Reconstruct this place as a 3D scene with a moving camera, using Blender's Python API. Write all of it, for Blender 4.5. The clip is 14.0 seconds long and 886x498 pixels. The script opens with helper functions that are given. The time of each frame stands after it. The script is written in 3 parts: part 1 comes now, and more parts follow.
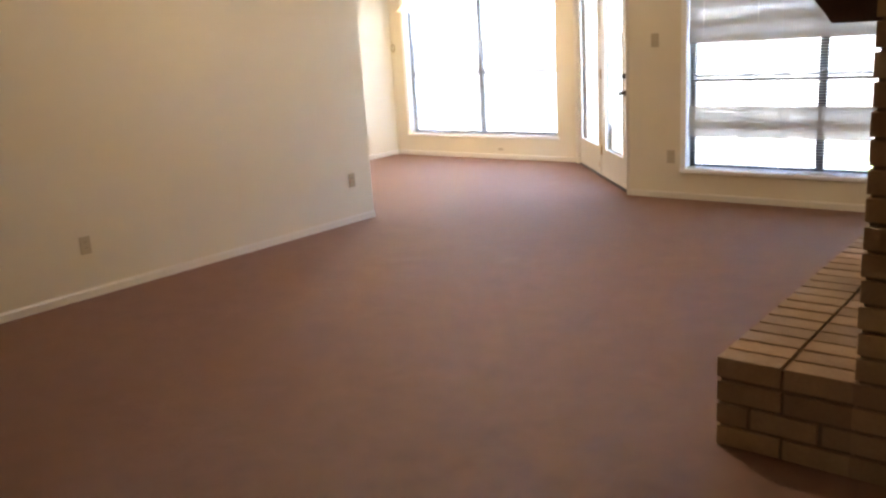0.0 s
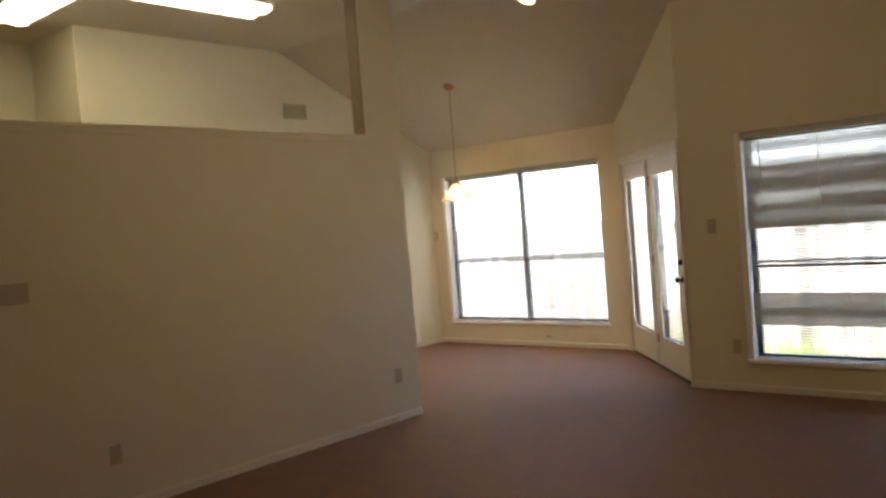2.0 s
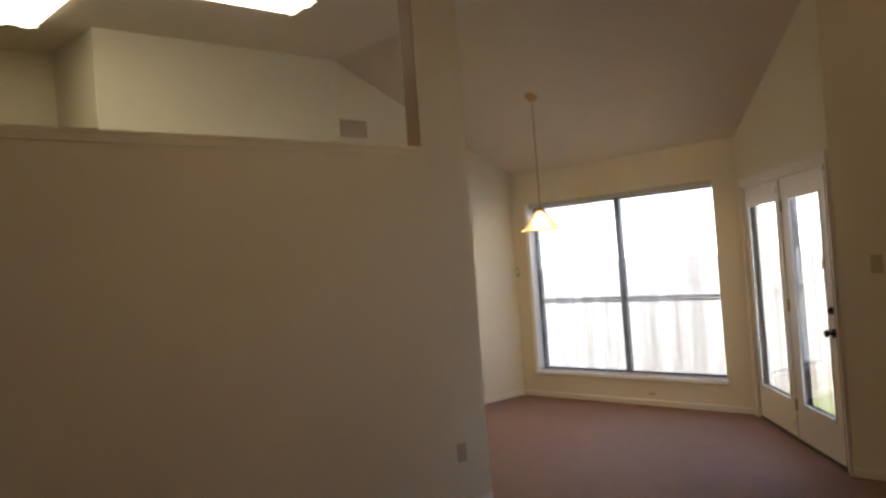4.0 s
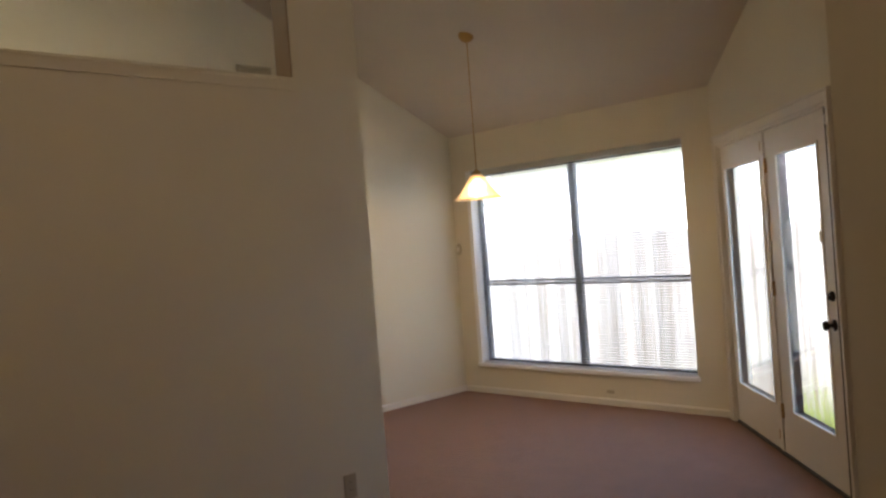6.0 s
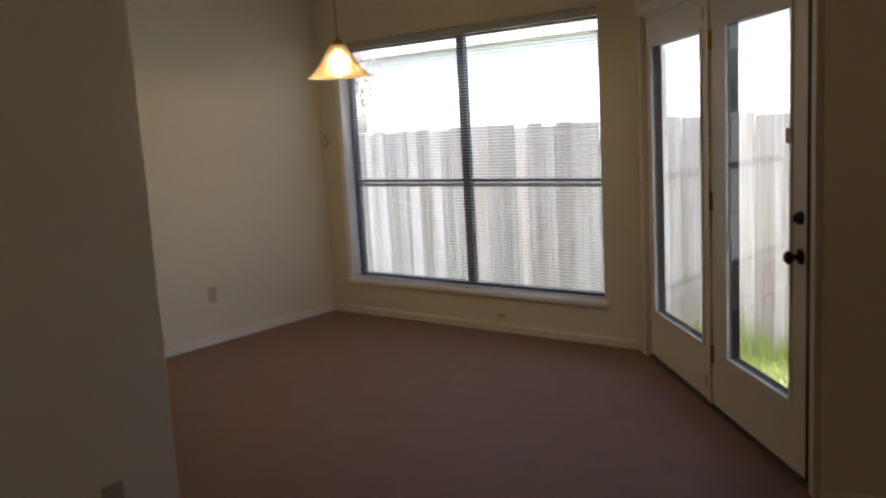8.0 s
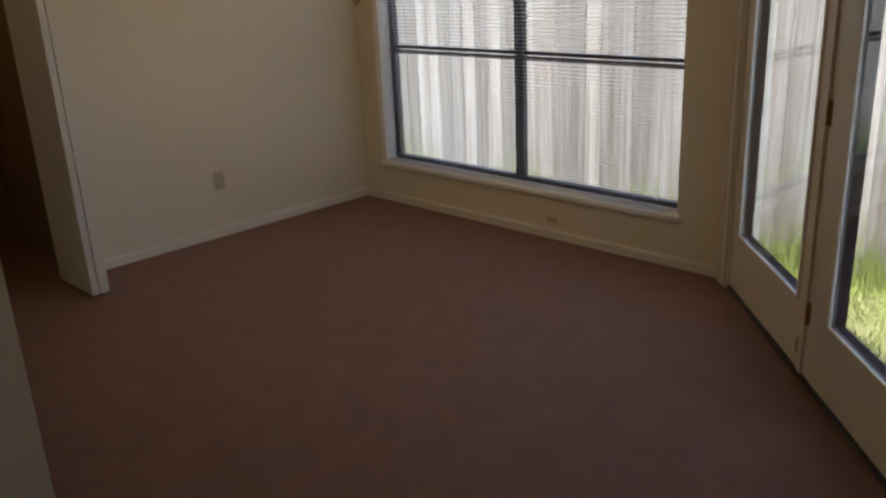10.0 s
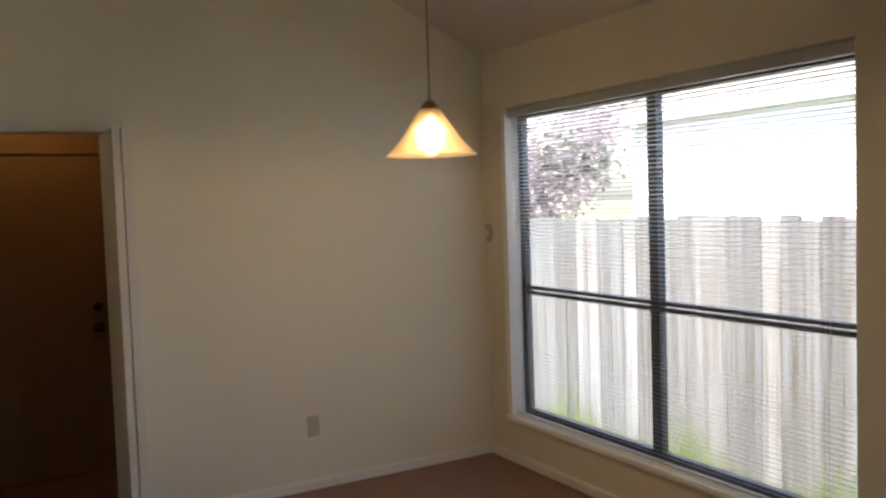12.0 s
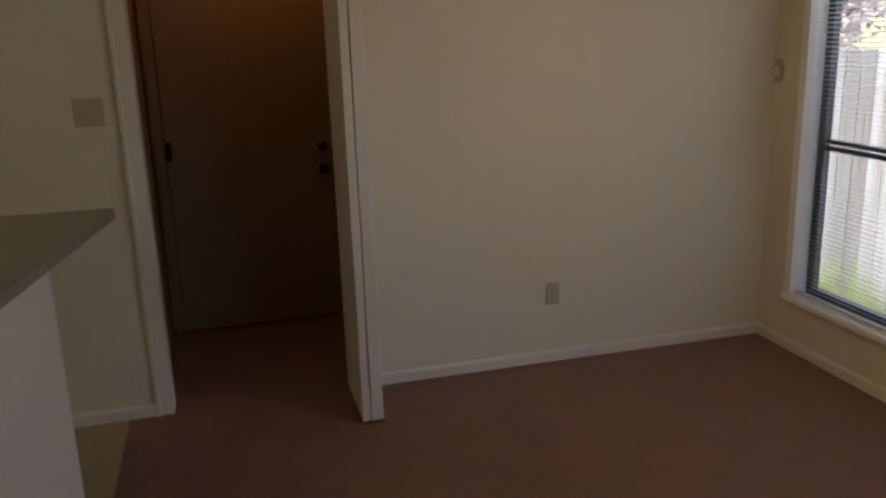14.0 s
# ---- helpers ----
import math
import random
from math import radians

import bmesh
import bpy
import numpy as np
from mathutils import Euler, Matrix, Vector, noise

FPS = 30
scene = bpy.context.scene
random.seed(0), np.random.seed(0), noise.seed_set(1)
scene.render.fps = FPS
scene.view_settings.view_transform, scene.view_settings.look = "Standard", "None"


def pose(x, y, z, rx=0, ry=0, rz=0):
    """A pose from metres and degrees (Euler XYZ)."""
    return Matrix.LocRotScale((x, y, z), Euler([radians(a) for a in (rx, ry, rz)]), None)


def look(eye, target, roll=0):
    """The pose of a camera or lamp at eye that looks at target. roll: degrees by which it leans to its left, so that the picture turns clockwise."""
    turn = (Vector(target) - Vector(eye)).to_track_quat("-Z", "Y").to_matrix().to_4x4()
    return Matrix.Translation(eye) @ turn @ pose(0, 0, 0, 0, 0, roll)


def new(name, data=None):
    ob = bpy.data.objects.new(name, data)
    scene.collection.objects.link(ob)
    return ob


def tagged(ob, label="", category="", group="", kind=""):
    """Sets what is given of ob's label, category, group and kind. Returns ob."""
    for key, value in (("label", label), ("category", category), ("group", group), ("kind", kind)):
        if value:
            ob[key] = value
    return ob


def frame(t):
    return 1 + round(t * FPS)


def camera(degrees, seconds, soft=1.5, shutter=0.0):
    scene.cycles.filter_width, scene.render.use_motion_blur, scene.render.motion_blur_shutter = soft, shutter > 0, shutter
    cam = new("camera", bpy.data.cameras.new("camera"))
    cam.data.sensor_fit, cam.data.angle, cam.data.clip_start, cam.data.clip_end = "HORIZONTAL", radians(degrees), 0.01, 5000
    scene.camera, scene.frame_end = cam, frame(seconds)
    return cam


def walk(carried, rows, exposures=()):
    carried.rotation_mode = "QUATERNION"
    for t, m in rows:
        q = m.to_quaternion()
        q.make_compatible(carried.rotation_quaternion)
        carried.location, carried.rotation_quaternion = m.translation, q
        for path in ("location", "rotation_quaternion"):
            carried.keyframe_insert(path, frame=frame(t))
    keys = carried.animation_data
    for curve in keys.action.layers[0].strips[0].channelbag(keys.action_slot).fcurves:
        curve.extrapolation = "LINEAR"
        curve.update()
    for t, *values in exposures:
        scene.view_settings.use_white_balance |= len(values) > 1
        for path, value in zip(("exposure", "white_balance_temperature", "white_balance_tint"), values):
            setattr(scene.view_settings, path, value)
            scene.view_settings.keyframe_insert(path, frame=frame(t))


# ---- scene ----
cam = camera(56.0, 14.0, soft=2.6)
EXPOSURE = [(0, 5.75, 6050, 9), (0.7, 5.2, 6400, 8), (1.5, 4.5, 7050, 6), (2, 4.2, 6950, 7), (3, 3.9, 6800, 8), (5.5, 3.88, 6450, 10), (7, 3.25, 6550, 10),
            (9.5, 2.65, 6550, 10), (10, 2.7, 6750, 10), (11, 3.3, 6850, 10), (12.5, 2.95, 6600, 11), (13.2, 2.85, 6650, 12), (14, 2.8, 6650, 12)]
PATH = [
    (0, (7.661, -8.387, 1.46), (6.419, -6.897, 0.975), -3.6),
    (0.5, (7.641, -8.396, 1.49), (6.382, -6.875, 1.167), -4.2),
    (1, (7.571, -8.41, 1.517), (6.309, -6.869, 1.33), -4.4),
    (1.5, (7.525, -8.354, 1.531), (6.237, -6.827, 1.431), -4.5),
    (2, (7.327, -8.191, 1.528), (6.008, -6.689, 1.472), -4.5),
    (2.5, (7.111, -7.924, 1.533), (5.737, -6.47, 1.51), -4.5),
    (3, (6.872, -7.61, 1.569), (5.438, -6.215, 1.581), -5.0),
    (5.5, (5.966, -6.225, 1.494), (4.482, -4.885, 1.54), -3.8),
    (6, (5.795, -5.867, 1.476), (4.366, -4.467, 1.461), -4.3),
    (6.5, (5.642, -5.497, 1.424), (4.264, -4.049, 1.352), -3.8),
    (7, (5.423, -5.208, 1.447), (4.125, -3.694, 1.299), -3.9),
    (9.5, (4.691, -4.058, 1.542), (3.398, -2.631, 1.004), -2.7),
    (10, (4.623, -3.798, 1.591), (3.274, -2.472, 0.942), -2.7),
    (10.5, (4.541, -3.563, 1.58), (3.144, -2.33, 0.854), -2.3),
    (11, (4.486, -3.292, 1.657), (2.994, -2.156, 0.962), -2.7),
    (11.5, (4.352, -3.162, 1.663), (2.761, -2.041, 1.204), -1.6),
    (12, (4.425, -2.83, 1.597), (2.688, -1.844, 1.486), -1.9),
    (12.5, (4.347, -2.802, 1.66), (2.58, -1.865, 1.654), -1.5),
    (13, (4.164, -2.77, 1.516), (2.37, -1.892, 1.416), -0.7),
    (13.5, (4.069, -2.622, 1.555), (2.208, -1.953, 1.254), -2.2),
    (14, (3.699, -2.726, 1.657), (1.829, -2.236, 1.145), -1.9),
]
walk(cam, [(t, look(e, g, r)) for t, e, g, r in PATH], EXPOSURE)

# ---- world, sun, exposure ----
SUN_EL, SUN_AZ = radians(74), radians(166)
world = bpy.data.worlds.new("world")
scene.world = world
world.use_nodes = True
wn = world.node_tree
sky = wn.nodes.new("ShaderNodeTexSky")
sky.sky_type = "NISHITA"
sky.sun_disc = False
sky.sun_elevation, sky.sun_rotation = SUN_EL, SUN_AZ
sky.air_density, sky.dust_density = 1.0, 3.0
wn.links.new(sky.outputs[0], wn.nodes["Background"].inputs[0])
wn.nodes["Background"].inputs[1].default_value = 0.15
sun = new("sun", bpy.data.lights.new("sun", "SUN"))
sun.data.energy, sun.data.angle, sun.data.color = 2.2, radians(1), (1.0, 0.94, 0.85)
sun_dir = Vector((math.sin(SUN_AZ) * math.cos(SUN_EL), math.cos(SUN_AZ) * math.cos(SUN_EL), math.sin(SUN_EL)))
sun.matrix_world = look(sun_dir * 40, (0, 0, 0))


# ---- materials ----
def material(name, color, rough=0.6, metal=0.0, spread=0.12, scale=3.0, grain=60.0, bump=0.15, random_piece=0.0, stretch=(1, 1, 1), second=None, depth=0.004, relief=None, sheen=0.0):
    m = bpy.data.materials.new(name)
    m.use_nodes = True
    nt = m.node_tree
    b = nt.nodes["Principled BSDF"]
    b.inputs["Roughness"].default_value, b.inputs["Metallic"].default_value = rough, metal
    co = nt.nodes.new("ShaderNodeTexCoord")
    mp = nt.nodes.new("ShaderNodeMapping")
    mp.inputs["Scale"].default_value = stretch
    nt.links.new(co.outputs["Object"], mp.inputs[0])
    broad = nt.nodes.new("ShaderNodeTexNoise")
    broad.inputs["Scale"].default_value, broad.inputs["Detail"].default_value = scale, 4
    fine = nt.nodes.new("ShaderNodeTexNoise")
    fine.inputs["Scale"].default_value, fine.inputs["Detail"].default_value = grain, 3
    for n in (broad, fine):
        nt.links.new(mp.outputs[0], n.inputs["Vector"])
    ramp = nt.nodes.new("ShaderNodeValToRGB")
    lo = second or tuple(c * (1 - spread) for c in color)
    ramp.color_ramp.elements[0].position, ramp.color_ramp.elements[1].position = (0.38, 0.62) if second else (0.3, 0.7)
    ramp.color_ramp.elements[0].color, ramp.color_ramp.elements[1].color = (*lo, 1), (*color, 1)
    mix = nt.nodes.new("ShaderNodeMath")
    mix.operation = "MULTIPLY_ADD"
    mix.inputs[1].default_value = 0.35
    nt.links.new(fine.outputs[0], mix.inputs[0])
    half = nt.nodes.new("ShaderNodeMath")
    half.operation = "MULTIPLY"
    half.inputs[1].default_value = 0.65
    nt.links.new(broad.outputs[0], half.inputs[0])
    nt.links.new(half.outputs[0], mix.inputs[2])
    nt.links.new(mix.outputs[0], ramp.inputs[0])
    out = ramp.outputs[0]
    if random_piece:
        info = nt.nodes.new("ShaderNodeObjectInfo")
        hsv = nt.nodes.new("ShaderNodeHueSaturation")
        rng = nt.nodes.new("ShaderNodeMapRange")
        rng.inputs[3].default_value, rng.inputs[4].default_value = 1 - random_piece, 1 + random_piece
        nt.links.new(info.outputs["Random"], rng.inputs[0])
        shift = nt.nodes.new("ShaderNodeMath")
        shift.operation = "MULTIPLY"
        shift.inputs[1].default_value = 90.0
        nt.links.new(info.outputs["Random"], shift.inputs[0])
        nt.links.new(shift.outputs[0], mp.inputs["Location"])
        nt.links.new(rng.outputs[0], hsv.inputs["Value"])
        nt.links.new(out, hsv.inputs["Color"])
        out = hsv.outputs[0]
    nt.links.new(out, b.inputs["Base Color"])
    if sheen:
        b.inputs["Sheen Weight"].default_value, b.inputs["Sheen Roughness"].default_value = sheen, 0.3
        b.inputs["Sheen Tint"].default_value = (1.0, 0.74, 0.60, 1)
    if bump:
        bp = nt.nodes.new("ShaderNodeBump")
        bp.inputs["Strength"].default_value, bp.inputs["Distance"].default_value = bump, depth
        if relief:
            fibre = nt.nodes.new("ShaderNodeTexNoise")
            fibre.inputs["Scale"].default_value, fibre.inputs["Detail"].default_value = relief, 2
            nt.links.new(mp.outputs[0], fibre.inputs["Vector"])
            nt.links.new(fibre.outputs[0], bp.inputs["Height"])
        else:
            nt.links.new(fine.outputs[0], bp.inputs["Height"])
        nt.links.new(bp.outputs[0], b.inputs["Normal"])
    return m


def glass_material(name, tint=(1, 1, 1), rough=0.0):
    m = bpy.data.materials.new(name)
    m.use_nodes = True
    b = m.node_tree.nodes["Principled BSDF"]
    b.inputs["Base Color"].default_value = (*tint, 1)
    b.inputs["Roughness"].default_value = rough
    b.inputs["Transmission Weight"].default_value = 1.0
    b.inputs["IOR"].default_value = 1.45
    return m


def glow(name, color, strength):
    m = bpy.data.materials.new(name)
    m.use_nodes = True
    b = m.node_tree.nodes["Principled BSDF"]
    b.inputs["Base Color"].default_value = (*color, 1)
    b.inputs["Emission Color"].default_value = (*color, 1)
    b.inputs["Emission Strength"].default_value = strength
    return m


PAINT = material("cream_wall_paint", (0.73, 0.675, 0.535), 0.7, spread=0.05, scale=1.3, grain=120, bump=0.12, depth=0.002)
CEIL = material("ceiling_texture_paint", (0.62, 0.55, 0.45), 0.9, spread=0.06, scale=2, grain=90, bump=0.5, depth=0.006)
CARPET = material("rose_brown_carpet", (0.234, 0.114, 0.072), 0.62, spread=0.3, scale=6.0, grain=16, bump=0.5, depth=0.006, relief=330, sheen=0.3)
TRIM = material("white_trim_paint", (0.74, 0.70, 0.62), 0.45, spread=0.05, grain=40, bump=0.05)
DOORW = material("white_door_paint", (0.72, 0.68, 0.60), 0.42, spread=0.06, grain=30, bump=0.05)
BRONZE = material("bronze_aluminium", (0.085, 0.09, 0.10), 0.4, 0.6, spread=0.2, grain=80, bump=0.05)
DARK = material("dark_hardware", (0.03, 0.024, 0.018), 0.35, 0.8, spread=0.2, grain=80, bump=0.05)
BRASS = material("aged_brass", (0.45, 0.28, 0.10), 0.35, 0.95, spread=0.2, grain=60, bump=0.05)
PLATE = material("beige_plastic_plate", (0.49, 0.425, 0.295), 0.45, spread=0.05, grain=60, bump=0.02)
RUBBER = material("brown_rubber", (0.05, 0.032, 0.022), 0.8, spread=0.25, grain=50, bump=0.1)
SLOT = material("dark_slot", (0.03, 0.027, 0.02), 0.6, spread=0.1, bump=0.0)
# one slat type in two copies: this one has the shade in its grey
BLIND_SHADED = material("off_white_vinyl_shaded", (0.50, 0.495, 0.47), 0.5, spread=0.04, grain=30, bump=0.03)
# lit copy for the dining slats, paler and translucent
VINYL_SLAT_LIT = material("white_translucent_vinyl_lit", (0.78, 0.77, 0.74), 0.5, spread=0.04, grain=30, bump=0.0)
vt = VINYL_SLAT_LIT.node_tree
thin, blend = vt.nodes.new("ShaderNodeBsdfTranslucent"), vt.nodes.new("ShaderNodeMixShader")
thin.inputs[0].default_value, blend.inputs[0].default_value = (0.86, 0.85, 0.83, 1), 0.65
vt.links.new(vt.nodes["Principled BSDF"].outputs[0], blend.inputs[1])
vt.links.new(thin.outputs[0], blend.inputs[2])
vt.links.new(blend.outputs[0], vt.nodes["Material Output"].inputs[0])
CORD = material("white_cord", (0.7, 0.68, 0.62), 0.7, spread=0.05, bump=0.0)
BRICK = material("buff_brick", (0.40, 0.275, 0.165), 0.85, spread=0.3, scale=9, grain=70, bump=0.5, random_piece=0.22)
MORTAR = material("brown_mortar", (0.20, 0.138, 0.085), 0.95, spread=0.2, scale=8, grain=90, bump=0.5)
WALNUT = material("dark_stained_wood", (0.07, 0.022, 0.014), 0.4, spread=0.4, scale=4, grain=25, bump=0.15, stretch=(8, 1, 8))
LAMINATE = material("grey_laminate", (0.27, 0.25, 0.21), 0.4, spread=0.15, scale=12, grain=140, bump=0.04)
VINYL = material("beige_vinyl_floor", (0.42, 0.34, 0.2), 0.45, spread=0.2, scale=5, grain=40, bump=0.1)
FENCEW = material("weathered_cedar", (0.325, 0.335, 0.355), 0.9, spread=0.35, scale=1.9, grain=8, bump=0.35, random_piece=0.34, stretch=(14, 14, 0.3), second=(0.175, 0.155, 0.14))
GRASSG = material("lawn_ground", (0.17, 0.18, 0.08), 0.95, spread=0.4, scale=1.5, grain=60, bump=0.6, depth=0.03)
BLADE = material("grass_blade", (0.28, 0.36, 0.11), 0.7, spread=0.35, scale=4, grain=30, bump=0.0)
SIDING = material("white_house_siding", (0.84, 0.84, 0.83), 0.7, spread=0.05, scale=2, grain=30, bump=0.1)
SHINGLE = material("grey_shingle", (0.24, 0.22, 0.21), 0.9, spread=0.3, scale=6, grain=50, bump=0.5)
BARK = material("grey_bark", (0.17, 0.13, 0.10), 0.9, spread=0.3, scale=8, grain=40, bump=0.6)
LEAF_G = material("green_leaf", (0.16, 0.21, 0.13), 0.6, spread=0.4, scale=2, grain=20, bump=0.0)
BLOSSOM = material("pink_blossom", (0.60, 0.50, 0.53), 0.7, spread=0.4, scale=2, grain=20, bump=0.0)
for leaf in (LEAF_G, BLOSSOM):
    ln = leaf.node_tree
    through_leaf, leaf_mix = ln.nodes.new("ShaderNodeBsdfTranslucent"), ln.nodes.new("ShaderNodeMixShader")
    leaf_mix.inputs[0].default_value = 0.65
    ln.links.new(ln.nodes["Principled BSDF"].inputs["Base Color"].links[0].from_socket, through_leaf.inputs[0])
    ln.links.new(ln.nodes["Principled BSDF"].outputs[0], leaf_mix.inputs[1])
    ln.links.new(through_leaf.outputs[0], leaf_mix.inputs[2])
    ln.links.new(leaf_mix.outputs[0], ln.nodes["Material Output"].inputs[0])
CONCRETE = material("concrete", (0.46, 0.45, 0.42), 0.9, spread=0.2, scale=3, grain=60, bump=0.3)
PANE = glass_material("window_glass", (0.97, 0.985, 0.98))
SHADE = glass_material("amber_frosted_glass", (0.98, 0.84, 0.62), 0.32)
SHADE.node_tree.nodes["Principled BSDF"].inputs["Transmission Weight"].default_value = 0.88
BULB = glow("bulb_glow", (1.0, 0.78, 0.45), 1.2)
SILL = material("glossy_white_paint", (0.90, 0.90, 0.88), 0.18, spread=0.04, grain=30, bump=0.04)
NAVY = material("dark_blue_grey_paint", (0.010, 0.012, 0.017), 0.85, spread=0.2, grain=40, bump=0.05)
NAVY.node_tree.nodes["Principled BSDF"].inputs["Specular IOR Level"].default_value = 0.1
# tan darkened to carry the closet's dimness, reused for the strip on the post
DARKENED_TAN = material("darkened_tan_paint", (0.30, 0.20, 0.12), 0.5, spread=0.12, scale=3, grain=40, bump=0.05)
DIM = glow("dim_bulb_glow", (1.0, 0.5, 0.18), 1.0)
TUBE = glow("fluorescent_diffuser", (1.0, 0.89, 0.64), 0.34)


# ---- mesh helpers ----
def box(bm, x0, y0, z0, x1, y1, z1, m=None):
    v = [Vector((x, y, z)) for z in (z0, z1) for y in (y0, y1) for x in (x0, x1)]
    if m is not None:
        v = [m @ p for p in v]
    v = [bm.verts.new(p) for p in v]
    for f in ((0, 2, 3, 1), (4, 5, 7, 6), (0, 1, 5, 4), (2, 6, 7, 3), (0, 4, 6, 2), (1, 3, 7, 5)):
        bm.faces.new([v[i] for i in f])
    return v


def hexa(bm, pts):
    v = [bm.verts.new(p) for p in pts]
    for f in ((0, 2, 3, 1), (4, 5, 7, 6), (0, 1, 5, 4), (2, 6, 7, 3), (0, 4, 6, 2), (1, 3, 7, 5)):
        bm.faces.new([v[i] for i in f])


def prism(bm, outline, lift, m=None):
    """Close a flat outline (list of 3D points) along the vector lift."""
    a = [Vector(p) for p in outline]
    b = [p + Vector(lift) for p in a]
    if m is not None:
        a, b = [m @ p for p in a], [m @ p for p in b]
    va, vb = [bm.verts.new(p) for p in a], [bm.verts.new(p) for p in b]
    bm.faces.new(va[::-1])
    bm.faces.new(vb)
    n = len(va)
    for i in range(n):
        bm.faces.new((va[i], va[(i + 1) % n], vb[(i + 1) % n], vb[i]))


def lathe(bm, profile, steps=24, centre=(0, 0, 0), flute=0.0, count=12, m=None):
    rings = []
    for r, z in profile:
        ring = []
        for i in range(steps):
            a = 2 * math.pi * i / steps
            k = 1 + flute * math.cos(count * a)
            p = Vector((centre[0] + r * k * math.cos(a), centre[1] + r * k * math.sin(a), centre[2] + z))
            ring.append(bm.verts.new(m @ p if m is not None else p))
        rings.append(ring)
    for a, b in zip(rings, rings[1:]):
        for i in range(steps):
            bm.faces.new((a[i], a[(i + 1) % steps], b[(i + 1) % steps], b[i]))
    return rings


def rod(bm, a, b, r=0.004, steps=8):
    a, b = Vector(a), Vector(b)
    m = Matrix.Translation(a) @ (b - a).to_track_quat("Z", "Y").to_matrix().to_4x4()
    rings = lathe(bm, ((r, 0), (r, (b - a).length)), steps, m=m)
    bm.faces.new(rings[0][::-1])
    bm.faces.new(rings[1])


def mesh_of(name, bm, mat, bevel=0.0, smooth=False):
    bmesh.ops.recalc_face_normals(bm, faces=bm.faces)
    if bevel:
        bmesh.ops.bevel(bm, geom=[e for e in bm.edges if e.calc_face_angle(0) > 0.6], offset=bevel, segments=2, affect="EDGES", profile=0.6)
    me = bpy.data.meshes.new(name)
    bm.to_mesh(me)
    bm.free()
    me.materials.append(mat)
    if smooth:
        for p in me.polygons:
            p.use_smooth = True
    return me


def part(name, bm, mat, parent=None, label="", bevel=0.0, smooth=False, at=None):
    ob = new(name, mesh_of(name, bm, mat, bevel, smooth))
    if at is not None:
        ob.matrix_basis = at
    if parent is not None:
        ob.parent = parent
    if label:
        ob["label"] = label
    return ob


def piece(name, me, parent, m):
    ob = new(name, me)
    ob.matrix_basis = m
    ob.parent = parent
    return ob


def base(name, m, label, category, group="", kind=""):
    ob = new(name)
    ob.matrix_basis = m
    ob.empty_display_size = 0.05
    return tagged(ob, label, category, group, kind)


def block(name, mat, dims, bevel=0.0, parent=None, label="", at=None):
    bm = bmesh.new()
    box(bm, *dims)
    return part(name, bm, mat, parent, label, bevel, at=at)


def wall_mesh(bm, frame_m, length, thick, top, holes, start=0.0):
    """A wall along local u, from v = 0 (room side) to v = thick, with a top line [(u, z), ...] and rectangular holes (u0, u1, z0, z1)."""
    def top_z(u):
        for (a, za), (b, zb) in zip(top, top[1:]):
            if a <= u <= b:
                return za + (zb - za) * (u - a) / (b - a)
        return top[-1][1]
    us = sorted({start, length, *[h[0] for h in holes], *[h[1] for h in holes], *[u for u, _ in top if start < u < length]})
    for a, b in zip(us, us[1:]):
        mid = (a + b) / 2
        z = 0.0
        spans = []
        for h in sorted((h for h in holes if h[0] <= mid <= h[1]), key=lambda h: h[2]):
            if h[2] > z:
                spans.append(((z, z), (h[2], h[2])))
            z = h[3]
        if z < 90:
            spans.append(((z, z), (top_z(a), top_z(b))))
        for (z0, z1), (z2, z3) in spans:
            hexa(bm, [frame_m @ Vector(p) for p in ((a, 0, z0), (b, 0, z1), (a, thick, z0), (b, thick, z1), (a, 0, z2), (b, 0, z3), (a, thick, z2), (b, thick, z3))])


# ---- plan ----
CR = (2.767, 0.0)                    # dining window wall meets the angled wall
CD = (4.235, -1.585)                 # angled wall meets the living wall
ANG = math.atan2(CD[1] - CR[1], CD[0] - CR[0])
ALEN = math.hypot(CD[0] - CR[0], CD[1] - CR[1])
KNEE, RIDGE, EAVE, SLOPE = -2.35, 3.58, 2.50, 0.46
PX, PEND = 2.618, -3.25             # partition face and its free end
RIGHT, BACK = 8.6, -10.6
FRAME_WIN = Matrix.Identity(4)                                    # u = x, v = y
FRAME_ANG = Matrix.Translation((*CR, 0)) @ Matrix.Rotation(ANG, 4, "Z")
FRAME_LIV = Matrix.Translation((*CD, 0))
TH = 0.14
DW = (0.235, 2.52, 0.286, 2.15)      # dining window opening
LW = (0.515, 2.64, 0.26, 2.08)       # living window opening, from CD
DR = (0.13, 2.11, 0.0, 2.045)        # french door opening, along the angled wall

bm = bmesh.new()
wall_mesh(bm, FRAME_WIN, 2.83, TH, [(-0.12, 2.56), (2.9, 2.56)], [DW], start=-0.12)
tagged(part("wall_north", bm, PAINT), "cream painted wall around the dining window", "wall", kind="structure")
bm = bmesh.new()
wall_mesh(bm, FRAME_ANG, ALEN, TH, [(0, 2.6), (ALEN, 3.35)], [DR])
tagged(part("wall_angled", bm, PAINT), "cream painted angled wall holding the glazed double doors", "wall", kind="structure")
bm = bmesh.new()
wall_mesh(bm, FRAME_LIV, RIGHT - CD[0] + 0.14, TH, [(0, 3.35), (6, 3.35)], [LW])
tagged(part("wall_living", bm, PAINT), "cream painted living room wall with a wide window", "wall", kind="structure")

